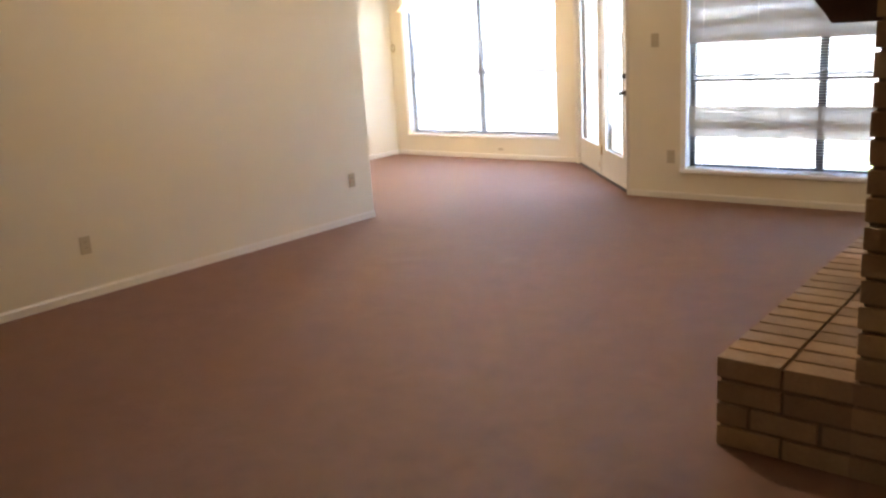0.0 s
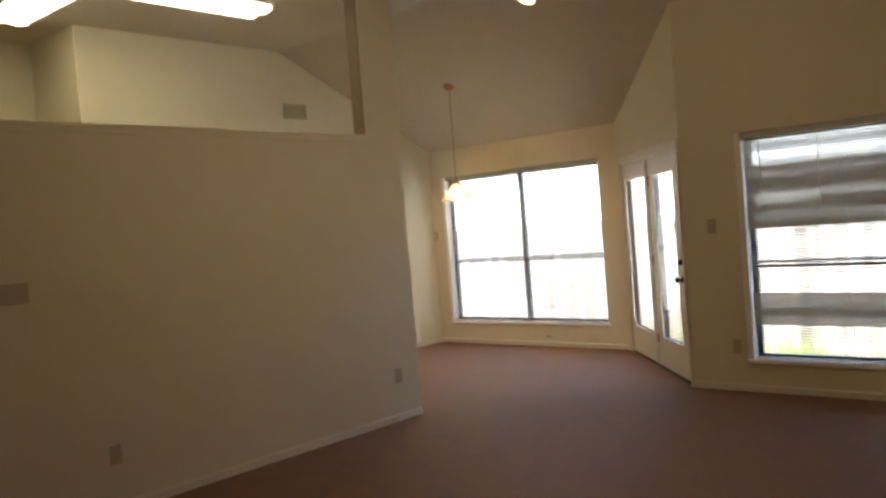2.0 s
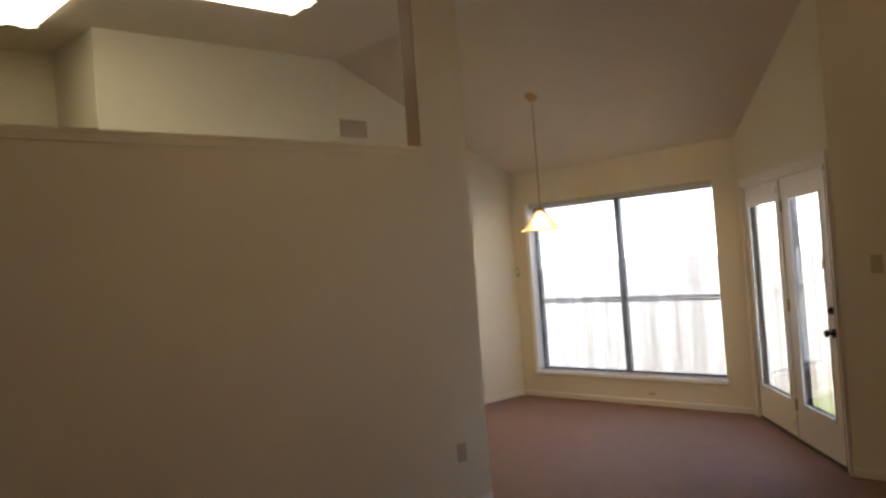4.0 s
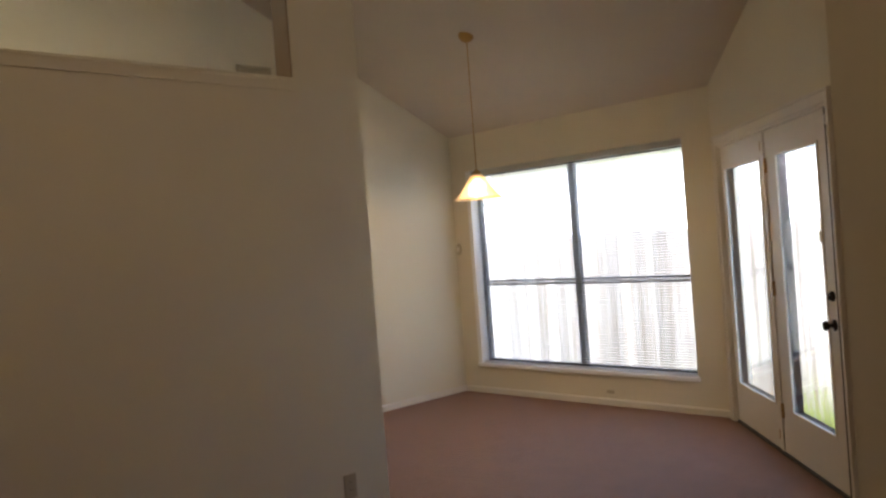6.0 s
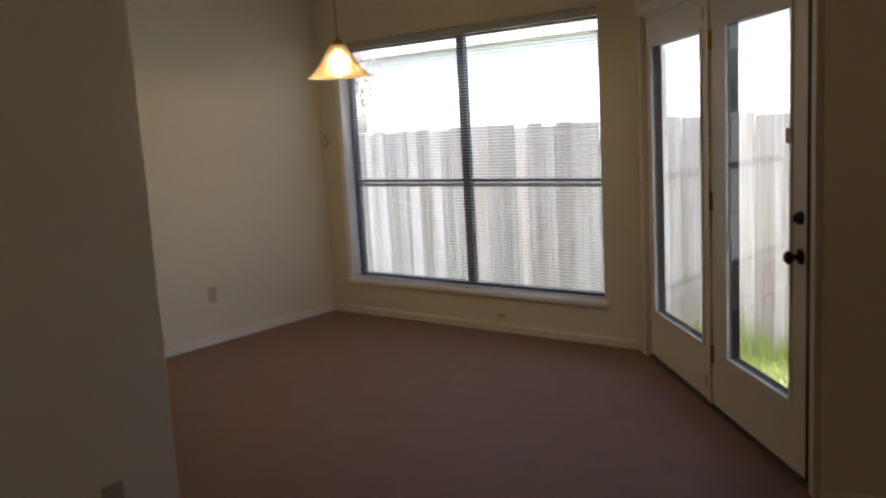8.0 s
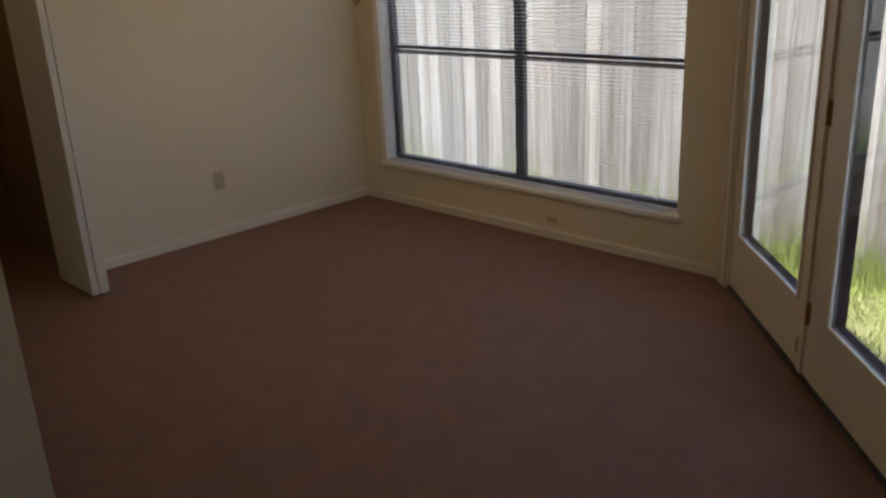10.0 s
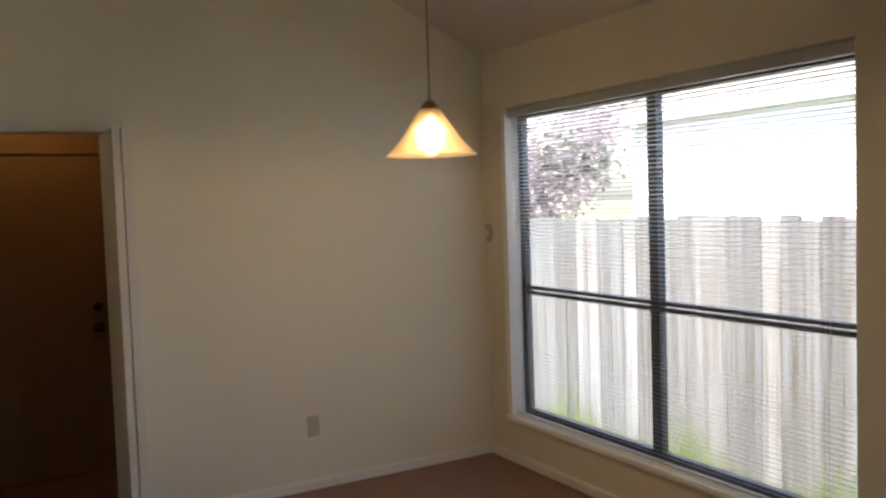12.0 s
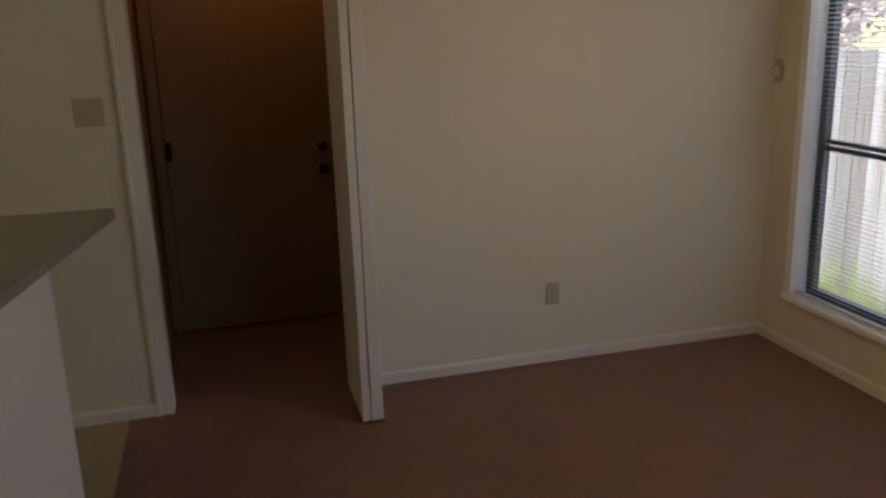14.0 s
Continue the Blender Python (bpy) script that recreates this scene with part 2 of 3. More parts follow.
# side wall: u runs from the window corner towards the kitchen, v away from the room
FRAME_SIDE = Matrix(((0, -1, 0, 0), (-1, 0, 0, 0), (0, 0, 1, 0), (0, 0, 0, 1)))
HALL = (2.19, 3.05, 0.0, 2.0)
bm = bmesh.new()
wall_mesh(bm, FRAME_SIDE, 4.62, 0.12, [(0, 2.55), (2.35, 3.66), (5, 3.66)], [HALL])
tagged(part("wall_side", bm, PAINT), "cream painted side wall with a doorway to a utility closet", "wall", kind="structure")
bm = bmesh.new()
box(bm, -0.9, -4.62, 0, -0.12, -4.5, 3.66)
box(bm, -1.02, -7.1, 0, -0.9, -4.5, 3.66)
tagged(part("wall_kitchen_recess", bm, PAINT), "cream painted recessed kitchen wall", "wall", kind="structure")
tagged(block("wall_kitchen_back", PAINT, (-0.9, -7.1, 0, PX + 0.02, -6.98, 3.66)), "cream painted kitchen back wall", "wall", kind="structure")

# partition between living room and kitchen: ledge, post, upper opening
FRAME_PART = Matrix(((0, -1, 0, PX), (-1, 0, 0, PEND), (0, 0, 1, 0), (0, 0, 0, 1)))
bm = bmesh.new()
wall_mesh(bm, FRAME_PART, PEND - BACK, 0.12, [(0, 3.66), (9, 3.66)], [(0.385, 3.75, 2.26, 99)])
tagged(part("wall_partition", bm, PAINT), "cream painted partition with a high open pass-through", "wall", kind="structure")
bm = bmesh.new()
box(bm, RIGHT, BACK, 0, RIGHT + 0.14, CD[1], 3.66)
tagged(part("wall_east", bm, PAINT), "cream painted living room side wall", "wall", kind="structure")
tagged(block("wall_south", PAINT, (PX - 0.1, BACK - 0.14, 0, RIGHT + 0.14, BACK, 3.66)), "cream painted rear wall", "wall", kind="structure")

bm = bmesh.new()
prism(bm, [(PX + 0.010, 0, 2.262), (PX + 0.013, 0, 2.27), (PX + 0.010, 0, 2.282), (PX - 0.130, 0, 2.282), (PX - 0.134, 0, 2.27), (PX - 0.132, 0, 2.222), (PX - 0.1225, 0, 2.222), (PX - 0.1225, 0, 2.2615), (PX + 0.0025, 0, 2.2615), (PX + 0.0025, 0, 2.222), (PX + 0.010, 0, 2.222)], (0, -3.365, 0), Matrix.Translation((0, PEND - 0.385, 0)))
tagged(part("ledge_cap", bm, PAINT), "rounded painted cap on the partition ledge", "trim", kind="structure")
# added strip: its brown keeps the post's side face darker than the front
tagged(block("post_strip", DARKENED_TAN, (PX - 0.118, PEND - 0.393, 2.284, PX - 0.002, PEND - 0.386, RIDGE)), "brown strip on the side of the post", "trim", kind="structure")

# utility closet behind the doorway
# wall colour itself is darkened, in place of the closet's shade
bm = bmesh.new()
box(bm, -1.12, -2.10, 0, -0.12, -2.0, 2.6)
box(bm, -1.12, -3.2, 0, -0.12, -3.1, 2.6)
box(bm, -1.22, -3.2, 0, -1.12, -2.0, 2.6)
tagged(part("wall_closet", bm, DARKENED_TAN), "closet walls with their dimness put into the tan", "wall", kind="structure")
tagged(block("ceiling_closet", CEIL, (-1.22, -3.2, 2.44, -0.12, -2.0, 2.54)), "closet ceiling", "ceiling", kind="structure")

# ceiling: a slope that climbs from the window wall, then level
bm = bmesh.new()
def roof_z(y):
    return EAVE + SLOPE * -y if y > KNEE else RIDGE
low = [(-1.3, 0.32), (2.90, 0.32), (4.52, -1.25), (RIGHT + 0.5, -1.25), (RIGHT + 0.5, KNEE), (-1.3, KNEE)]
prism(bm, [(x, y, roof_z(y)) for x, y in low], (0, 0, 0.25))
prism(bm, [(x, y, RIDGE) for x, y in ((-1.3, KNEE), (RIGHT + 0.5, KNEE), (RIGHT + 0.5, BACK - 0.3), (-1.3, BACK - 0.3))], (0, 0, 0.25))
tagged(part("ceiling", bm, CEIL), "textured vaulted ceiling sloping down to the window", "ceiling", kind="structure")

# floors
bm = bmesh.new()
prism(bm, [(x, y, -0.12) for x, y in ((-1.22, 0.1), CR, (CD[0] + 0.1, CD[1] + 0.1), (RIGHT, CD[1] + 0.1), (RIGHT, BACK), (PX - 0.06, BACK), (PX - 0.06, -3.24), (-1.22, -3.24))], (0, 0, 0.12))
tagged(part("floor", bm, CARPET), "worn rose-brown cut pile carpet", "carpet", kind="structure")
tagged(block("floor_kitchen", VINYL, (-0.9, -7.0, -0.12, PX - 0.06, -3.24, -0.004)), "beige vinyl kitchen floor", "floor", kind="structure")
tagged(block("foundation", CONCRETE, (-1.4, BACK - 0.2, -0.4, RIGHT + 0.14, -1.5, -0.125)), "concrete house foundation", "foundation", kind="structure")


# ---- baseboards ----
def baseboard(m, a, b):
    bm = bmesh.new()
    prism(bm, [(a, 0, 0), (a, -0.014, 0), (a, -0.014, 0.046), (a, -0.006, 0.057), (a, 0, 0.057)], (b - a, 0, 0), m)
    tagged(part("baseboard", bm, TRIM), "narrow white painted baseboard", "baseboard", "baseboards", "structure")


baseboard(FRAME_WIN, 0.014, CR[0] - 0.008)
baseboard(FRAME_SIDE, 0.0, 2.12)
baseboard(FRAME_SIDE, 3.121, 4.62)
baseboard(FRAME_ANG, 0.01, 0.066)
baseboard(FRAME_LIV, 0.006, RIGHT - CD[0])
baseboard(FRAME_PART, 0.0, PEND - BACK)
baseboard(Matrix.Translation((PX, PEND, 0)) @ Matrix.Rotation(math.pi, 4, "Z"), 0, 0.12)


# ---- windows: bronze frames in drywall openings with a white sill ----
def window(name, m, hole, rail_z, label):
    u0, u1, z0, z1 = hole
    win = base(name, m, label, "window", kind="structure")
    mid = (u0 + u1) / 2
    bm = bmesh.new()
    f = 0.045
    for d in ((u0, 0.095, z0, u0 + f, 0.14, z1), (u1 - f, 0.095, z0, u1, 0.14, z1), (u0 + f, 0.095, z0, u1 - f, 0.14, z0 + f * 0.8), (u0 + f, 0.095, z1 - 1.5 * f, u1 - f, 0.14, z1), (mid - 0.031, 0.09, z0 + f * 0.8, mid + 0.031, 0.14, z1 - 1.5 * f)):
        box(bm, *d)
    part("window_frame", bm, BRONZE, win, "dark bronze aluminium frame", 0.003)
    for a, b in ((u0 + f, mid - 0.031), (mid + 0.031, u1 - f)):
        bm = bmesh.new()
        box(bm, a, 0.092, rail_z - 0.026, b, 0.114, rail_z - 0.003)
        box(bm, a, 0.110, rail_z + 0.003, b, 0.136, rail_z + 0.026)
        part("meeting_rail", bm, BRONZE, win, "", 0.003)
        for z2, z3, y in ((z0 + f * 0.8, rail_z - 0.026, 0.103), (rail_z + 0.026, z1 - 1.5 * f, 0.123)):
            bm = bmesh.new()
            box(bm, a, y - 0.002, z2, b, y + 0.002, z3)
            pane = part("pane", bm, PANE, win, "clear slightly dusty glass")
            pane.visible_shadow = False
    bm = bmesh.new()
    box(bm, u0 - 0.043, -0.022, z0 - 0.034, u1 + 0.02, 0.095, z0 + 0.004)
    part("window_sill", bm, SILL, win, "glossy white painted sill board", 0.012)
    bm = bmesh.new()
    box(bm, u0 - 0.042, -0.003, z0 + 0.004, u0 + 0.004, 0.095, z1 - 0.004)
    box(bm, u1 - 0.004, 0.0, z0 + 0.004, u1 - 0.001, 0.095, z1 - 0.004)
    part("window_jamb", bm, SILL, win, "white painted reveal")
    return win


window("window_1", FRAME_WIN, DW, 1.052, "wide four-pane window with dark bronze aluminium frame")
window("window_2", FRAME_LIV, LW, 1.02, "wide living room window with dark bronze frame")


# ---- mini blinds ----
def blind(m, hole, tilt, wands, label, mat, skew=0.0):
    u0, u1, z0, z1 = hole
    ob = base("mini_blind", m, label, "blind")
    a, b = u0 + 0.012, u1 - 0.012
    mid = (a + b) / 2
    bm = bmesh.new()
    box(bm, a, 0.018, z1 - 0.056, b, 0.056, z1 - 0.004)
    part("headrail", bm, BLIND_SHADED, ob, "", 0.003)
    bm = bmesh.new()
    for i in range(4):
        t = -1.5 + i
        for s in (0, 1):
            bm.verts.new(((b - a) * (s - 0.5), t / 3 * 0.023, 0.0006 * (1 - (t / 1.5) ** 2)))
    bm.verts.ensure_lookup_table()
    for i in range(3):
        bm.faces.new((bm.verts[2 * i], bm.verts[2 * i + 1], bm.verts[2 * i + 3], bm.verts[2 * i + 2]))
    slat = mesh_of("slat", bm, mat, smooth=True)
    z = z1 - 0.074
    while z > z0 + 0.035:
        piece("slat", slat, ob, pose(mid, 0.037, z, tilt(z), skew * max(0.0, math.sin(z * 17))))
        z -= 0.0215
    bm = bmesh.new()
    box(bm, a, 0.026, z0 + 0.012, b, 0.048, z0 + 0.022)
    part("bottom_rail", bm, BLIND_SHADED, ob, "", 0.002)
    for s in (0.06, 0.36, 0.64, 0.94):
        u = a + (b - a) * s
        for y in (0.0235, 0.0505):
            bm = bmesh.new()
            rod(bm, (u, y, z0 + 0.02), (u, y, z1 - 0.03), 0.0008, 4)
            part("ladder_cord", bm, CORD, ob)
    for u, lo in wands:
        bm = bmesh.new()
        rod(bm, (u, 0.012, lo), (u, 0.012, z1 - 0.03), 0.004, 6)
        part("tilt_wand", bm, CORD, ob, "clear plastic tilt wand")
    return ob


def living_tilt(z):
    if 0.53 < z < 0.80 or 1.30 < z < 1.81:
        return -70 + 5 * math.sin(z * 37)
    if z >= 1.81:
        return -50 + 7 * math.sin(z * 51)
    return -22 + 6 * math.sin(z * 23)


blind(FRAME_WIN, DW, lambda z: (-20 + 11.5 * (z - 0.3) if z < 1.05 else -11.5) + 0.5 * math.sin(z * 11), (), "lowered white mini blind with open slats at the dining window", VINYL_SLAT_LIT)
blind(FRAME_LIV, LW, living_tilt, ((0.66, 1.45), (1.10, 1.45)), "lowered white mini blind with uneven half-closed slats", BLIND_SHADED, 0.22)


# ---- glazed double doors in the angled wall ----
doors = base("french_door", FRAME_ANG, "white painted double glazed doors with bronze knob", "door", kind="structure")
u0, u1, _, zt = DR
bm = bmesh.new()
for d in ((u0, 0.0, 0, u0 + 0.025, TH, zt), (u1 - 0.025, 0.0, 0, u1, TH, zt), (u0 + 0.025, 0.0, zt - 0.025, u1 - 0.025, TH, zt)):
    box(bm, *d)
part("door_frame", bm, TRIM, doors, "", 0.003)
for d in ((u0 - 0.055, -0.016, 0, u0 + 0.008, 0, zt - 0.008), (u1 - 0.008, -0.016, 0, u1 + 0.042, 0, zt - 0.008), (u0 - 0.055, -0.016, zt - 0.008, u1 + 0.042, 0, zt + 0.055)):
    bm = bmesh.new()
    box(bm, *d)
    part("casing", bm, TRIM, doors, "", 0.005)
for d in ((u0 - 0.062, -0.026, 0, u0 - 0.046, -0.0005, zt + 0.046), (u1 + 0.033, -0.026, 0, u1 + 0.046, -0.0005, zt + 0.046), (u0 - 0.062, -0.026, zt + 0.046, u1 + 0.046, -0.0005, zt + 0.062)):
    bm = bmesh.new()
    box(bm, *d)
    part("backband", bm, TRIM, doors, "", 0.004)
bm = bmesh.new()
box(bm, u0 + 0.026, 0.0, 0.001, u1 - 0.026, TH + 0.05, 0.018)
part("threshold", bm, BRONZE, doors, "dark metal threshold", 0.004)


def door_leaf(a, b, ga, gb, g0=0.29, g1=1.865):
    leaf_bm = bmesh.new()
    y0, y1, lo, hi = 0.012, 0.056, 0.022, zt - 0.03
    for d in ((a, y0, lo, ga, y1, hi), (gb, y0, lo, b, y1, hi), (ga, y0, lo, gb, y1, g0), (ga, y0, g1, gb, y1, hi)):
        box(leaf_bm, *d)
    leaf = part("door_leaf", leaf_bm, DOORW, doors, "white painted glazed door leaf")
    bead = bmesh.new()
    w = 0.018
    for d in ((ga, 0.005, g0, ga + w, 0.017, g1), (gb - w, 0.005, g0, gb, 0.017, g1), (ga + w, 0.005, g0, gb - w, 0.017, g0 + w), (ga + w, 0.005, g1 - w, gb - w, 0.017, g1)):
        box(bead, *d)
    part("glazing_bead", bead, DOORW, leaf, "", 0.004)
    pb = bmesh.new()
    box(pb, ga + 0.004, 0.018, g0 + 0.004, gb - 0.004, 0.022, g1 - 0.004)
    pane = part("pane", pb, PANE, leaf, "clear door glass")
    pane.visible_shadow = False
    ob = bmesh.new()
    for d in ((ga, 0.024, g0, ga + 0.012, 0.075, g1), (gb - 0.012, 0.024, g0, gb, 0.075, g1), (ga + 0.012, 0.024, g0, gb - 0.012, 0.075, g0 + 0.012), (ga + 0.012, 0.024, g1 - 0.012, gb - 0.012, 0.075, g1)):
        box(ob, *d)
    part("outer_bead", ob, NAVY, leaf, "dark exterior glazing trim")
    return leaf


SPLIT = 1.09
left = door_leaf(u0 + 0.028, SPLIT - 0.002, 0.24, 1.01)
right = door_leaf(SPLIT + 0.003, u1 - 0.07, 1.28, 1.915)
bm = bmesh.new()
box(bm, SPLIT - 0.028, 0.001, 0.022, SPLIT + 0.018, 0.012, zt - 0.03)
part("astragal", bm, DOORW, left, "", 0.004)
# weatherstrip widened and set flush; its dark also stands for the recess's shade
bm = bmesh.new()
box(bm, u1 - 0.068, 0.002, 0.02, u1 - 0.026, 0.05, zt - 0.026)
part("weatherstrip", bm, RUBBER, doors, "dark rubber weatherstrip widened over the shaded gap")
# small bit on the frame, white so the colour carries its glint
bm = bmesh.new()
box(bm, u1 - 0.022, -0.022, 1.925, u1 - 0.008, -0.001, 1.975)
part("bright_bit", bm, SILL, doors, "small bit on the frame, glint painted white", 0.002)
bm = bmesh.new()
box(bm, 1.868, 0.004, 1.33, 1.914, 0.017, 1.39)
part("alarm_sensor", bm, PLATE, right, "small grey sensor on the glass", 0.003)
knob_x = 1.98
bm = bmesh.new()
lathe(bm, ((0.0, 0.001), (0.031, 0.001), (0.031, 0.006), (0.012, 0.010), (0.010, 0.030), (0.024, 0.040), (0.027, 0.052), (0.018, 0.062), (0.0, 0.064)), 20, m=pose(knob_x, 0.012, 0.90, 90))
part("knob", bm, DARK, right, "dark bronze door knob", smooth=True)
bm = bmesh.new()
lathe(bm, ((0.0, 0.001), (0.027, 0.001), (0.027, 0.010), (0.020, 0.016), (0.0, 0.016)), 20, m=pose(knob_x, 0.012, 1.05, 90))
box(bm, knob_x - 0.004, -0.018, 1.035, knob_x + 0.004, -0.004, 1.065)
part("deadbolt", bm, DARK, right, "dark bronze deadbolt turn", smooth=True)
for z in (0.28, 1.04, 1.80):
    bm = bmesh.new()
    rod(bm, (SPLIT + 0.024, 0.005, z - 0.045), (SPLIT + 0.024, 0.005, z + 0.045), 0.006)
    box(bm, SPLIT + 0.022, 0.007, z - 0.045, SPLIT + 0.04, 0.0125, z + 0.045)
    part("hinge", bm, BRASS, right, "aged brass hinge")
for z in (0.12, 1.93):
    bm = bmesh.new()
    box(bm, SPLIT - 0.05, 0.002, z - 0.03, SPLIT - 0.034, 0.011, z + 0.03)
    part("flush_bolt", bm, BRASS, left, "small brass bolt", 0.002)


# ---- closet doorway: casing, folded bifold door, inner door ----
cas = base("door_casing", FRAME_SIDE, "white painted casing round the closet doorway", "door casing", kind="structure")
h0, h1, _, hz = HALL
for d in ((h0 - 0.06, -0.015, 0, h0 + 0.004, 0, hz - 0.004), (h1 - 0.004, -0.015, 0, h1 + 0.062, 0, hz - 0.004), (h0 - 0.06, -0.015, hz - 0.004, h1 + 0.062, 0, hz + 0.055)):
    bm = bmesh.new()
    box(bm, *d)
    part("casing", bm, TRIM, cas, "", 0.005)
for d in ((h0 - 0.068, -0.025, 0, h0 - 0.05, -0.0005, hz + 0.045), (h1 + 0.052, -0.025, 0, h1 + 0.07, -0.0005, hz + 0.045), (h0 - 0.068, -0.025, hz + 0.045, h1 + 0.07, -0.0005, hz + 0.063)):
    bm = bmesh.new()
    box(bm, *d)
    part("backband", bm, TRIM, cas, "", 0.004)
bm = bmesh.new()
for d in ((h0, 0.0, 0, h0 + 0.004, 0.12, hz - 0.003), (h1 - 0.004, 0.0, 0, h1, 0.12, hz - 0.003), (h0, 0.0, hz - 0.003, h1, 0.12, hz)):
    box(bm, *d)
part("jamb", bm, TRIM, cas)

bif = base("bifold_door", pose(0, 0, 0), "folded white bifold door standing open at the closet", "bifold door")
for y0, y1, tilt in ((-2.2095, -2.157, 0.004), (-2.246, -2.2105, 0.0)):
    bm = bmesh.new()
    box(bm, -0.03, y0, 0.012, 0.40, y1, 1.985)
    for v in bm.verts:
        if v.co.x > 0.2:
            v.co.y += tilt
    part("door_panel", bm, DOORW, bif, "white painted flat panel", 0.003)
for z in (0.2, 1.0, 1.8):
    bm = bmesh.new()
    rod(bm, (0.396, -2.209, z - 0.03), (0.396, -2.209, z + 0.03), 0.0035)
    part("hinge", bm, BRASS, bif)

inner = base("closet_door", pose(-1.118, -2.565, 0), "flat door with dark knob, closet dimness put into its tan", "door")
# slab and casing in the same darkened tan, so neither shows bright
block("door_slab", DARKENED_TAN, (0.0, -0.455, 0.01, 0.035, 0.455, 1.95), 0.003, inner)
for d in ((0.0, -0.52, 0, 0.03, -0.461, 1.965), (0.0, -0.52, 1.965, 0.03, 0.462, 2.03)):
    block("casing", DARKENED_TAN, d, 0.004, inner)
bm = bmesh.new()
lathe(bm, ((0.0, 0.001), (0.031, 0.001), (0.031, 0.006), (0.012, 0.010), (0.010, 0.030), (0.026, 0.042), (0.026, 0.055), (0.0, 0.062)), 18, m=pose(0.035, 0.40, 0.90, 0, 90))
part("knob", bm, DARK, inner, "dark knob", smooth=True)
bm = bmesh.new()
lathe(bm, ((0.0, 0.001), (0.028, 0.001), (0.028, 0.012), (0.0, 0.016)), 18, m=pose(0.035, 0.40, 1.03, 0, 90))
part("deadbolt", bm, DARK, inner, "dark deadbolt", smooth=True)


bulb = base("closet_bulb", pose(-0.66, -2.52, 2.44), "small bare ceiling bulb in the closet, dim", "ceiling light")
bm = bmesh.new()
lathe(bm, ((0.0, -0.03), (0.03, -0.03), (0.045, -0.005), (0.045, 0.0)), 18)
part("holder", bm, TRIM, bulb, smooth=True)
bm = bmesh.new()
lathe(bm, ((0.012, -0.03), (0.014, -0.05), (0.03, -0.085), (0.02, -0.112), (0.0, -0.118)), 18)
part("bulb", bm, DIM, bulb, "glowing warm bulb", smooth=True)


block("latch", DARK, (0.035, -0.452, 1.0, 0.05, -0.425, 1.1), 0.003, inner, "dark latch plate")


# ---- plates on the walls ----
def plate(name, m, w, h, label, kind, category):
    ob = base(name, m, label, category, "wall plates")
    bm = bmesh.new()
    box(bm, -w / 2, -0.006, -h / 2, w / 2, 0, h / 2)
    part("cover", bm, PLATE, ob, "", 0.0025)
    if kind == "outlet":
        for dz in (-0.02, 0.02):
            bm = bmesh.new()
            lathe(bm, ((0.0, 0.0055), (0.016, 0.0055), (0.017, 0.0075), (0.0, 0.0075)), 14, m=pose(0, 0, dz, 90))
            socket = part("socket", bm, PLATE, ob)
            bm = bmesh.new()
            for dx in (-0.006, 0.006):
                box(bm, dx - 0.001, -0.0082, dz - 0.001, dx + 0.001, -0.0074, dz + 0.007)
            part("slots", bm, SLOT, socket)
    elif kind == "switch":
        for i in range(max(1, round((w - 0.025) / 0.046))):
            n = max(1, round((w - 0.025) / 0.046))
            dx = (i - (n - 1) / 2) * 0.046
            bm = bmesh.new()
            box(bm, dx - 0.005, -0.014, -0.002, dx + 0.005, -0.005, 0.013)
            part("toggle", bm, PLATE, ob, "", 0.002)
    return ob


def on(m, u, z):
    return m @ Matrix.Translation((u, 0, z))


def side(u, z):
    return Matrix.Translation((0, -u, z)) @ Matrix.Rotation(math.pi / 2, 4, "Z")


def parti(y, z):
    return Matrix.Translation((PX, y, z)) @ Matrix.Rotation(math.pi / 2, 4, "Z")


plate("wall_outlet", side(1.20, 0.36), 0.072, 0.115, "beige plastic double wall outlet", "outlet", "outlet")
plate("wall_outlet", parti(-3.485, 0.36), 0.072, 0.115, "beige plastic double wall outlet", "outlet", "outlet")
plate("wall_outlet", parti(-5.87, 0.34), 0.072, 0.115, "beige plastic double wall outlet", "outlet", "outlet")
plate("wall_outlet", on(FRAME_LIV, 0.389, 0.363), 0.072, 0.115, "beige plastic wall outlet beside the living window", "outlet", "outlet")
plate("light_switch", on(FRAME_LIV, 0.241, 1.35), 0.072, 0.115, "beige plastic light switch beside the glazed doors", "switch", "switch")
plate("light_switch", parti(-6.36, 1.34), 0.165, 0.115, "wide beige plastic gang switch plate", "switch", "switch")
plate("light_switch", side(3.235, 1.37), 0.118, 0.115, "beige plastic double light switch beside the doorway", "switch", "switch")
plate("cable_plate", on(FRAME_WIN, 1.70, 0.115), 0.075, 0.03, "small tan cable plate above the baseboard", "blank", "wall plate")

# thermostat-like oval plate by the window corner
th = base("cord_cleat", on(FRAME_WIN, 0.038, 1.40), "small oval tan cord cleat near the corner", "cord cleat")
bm = bmesh.new()
lathe(bm, ((0.0, 0.0), (0.045, 0.0), (0.045, 0.012), (0.033, 0.018), (0.0, 0.018)), 20, m=pose(0, 0, 0, 90) @ Matrix.Diagonal((0.75, 1.3, 1, 1)))
part("cleat_body", bm, PLATE, th, smooth=True)
bm = bmesh.new()
lathe(bm, ((0.0, 0.018), (0.022, 0.018), (0.02, 0.022), (0.0, 0.022)), 16, m=pose(0, 0, 0, 90) @ Matrix.Diagonal((0.75, 1.3, 1, 1)))
part("cleat_centre", bm, TRIM, th, "pale centre", smooth=True)

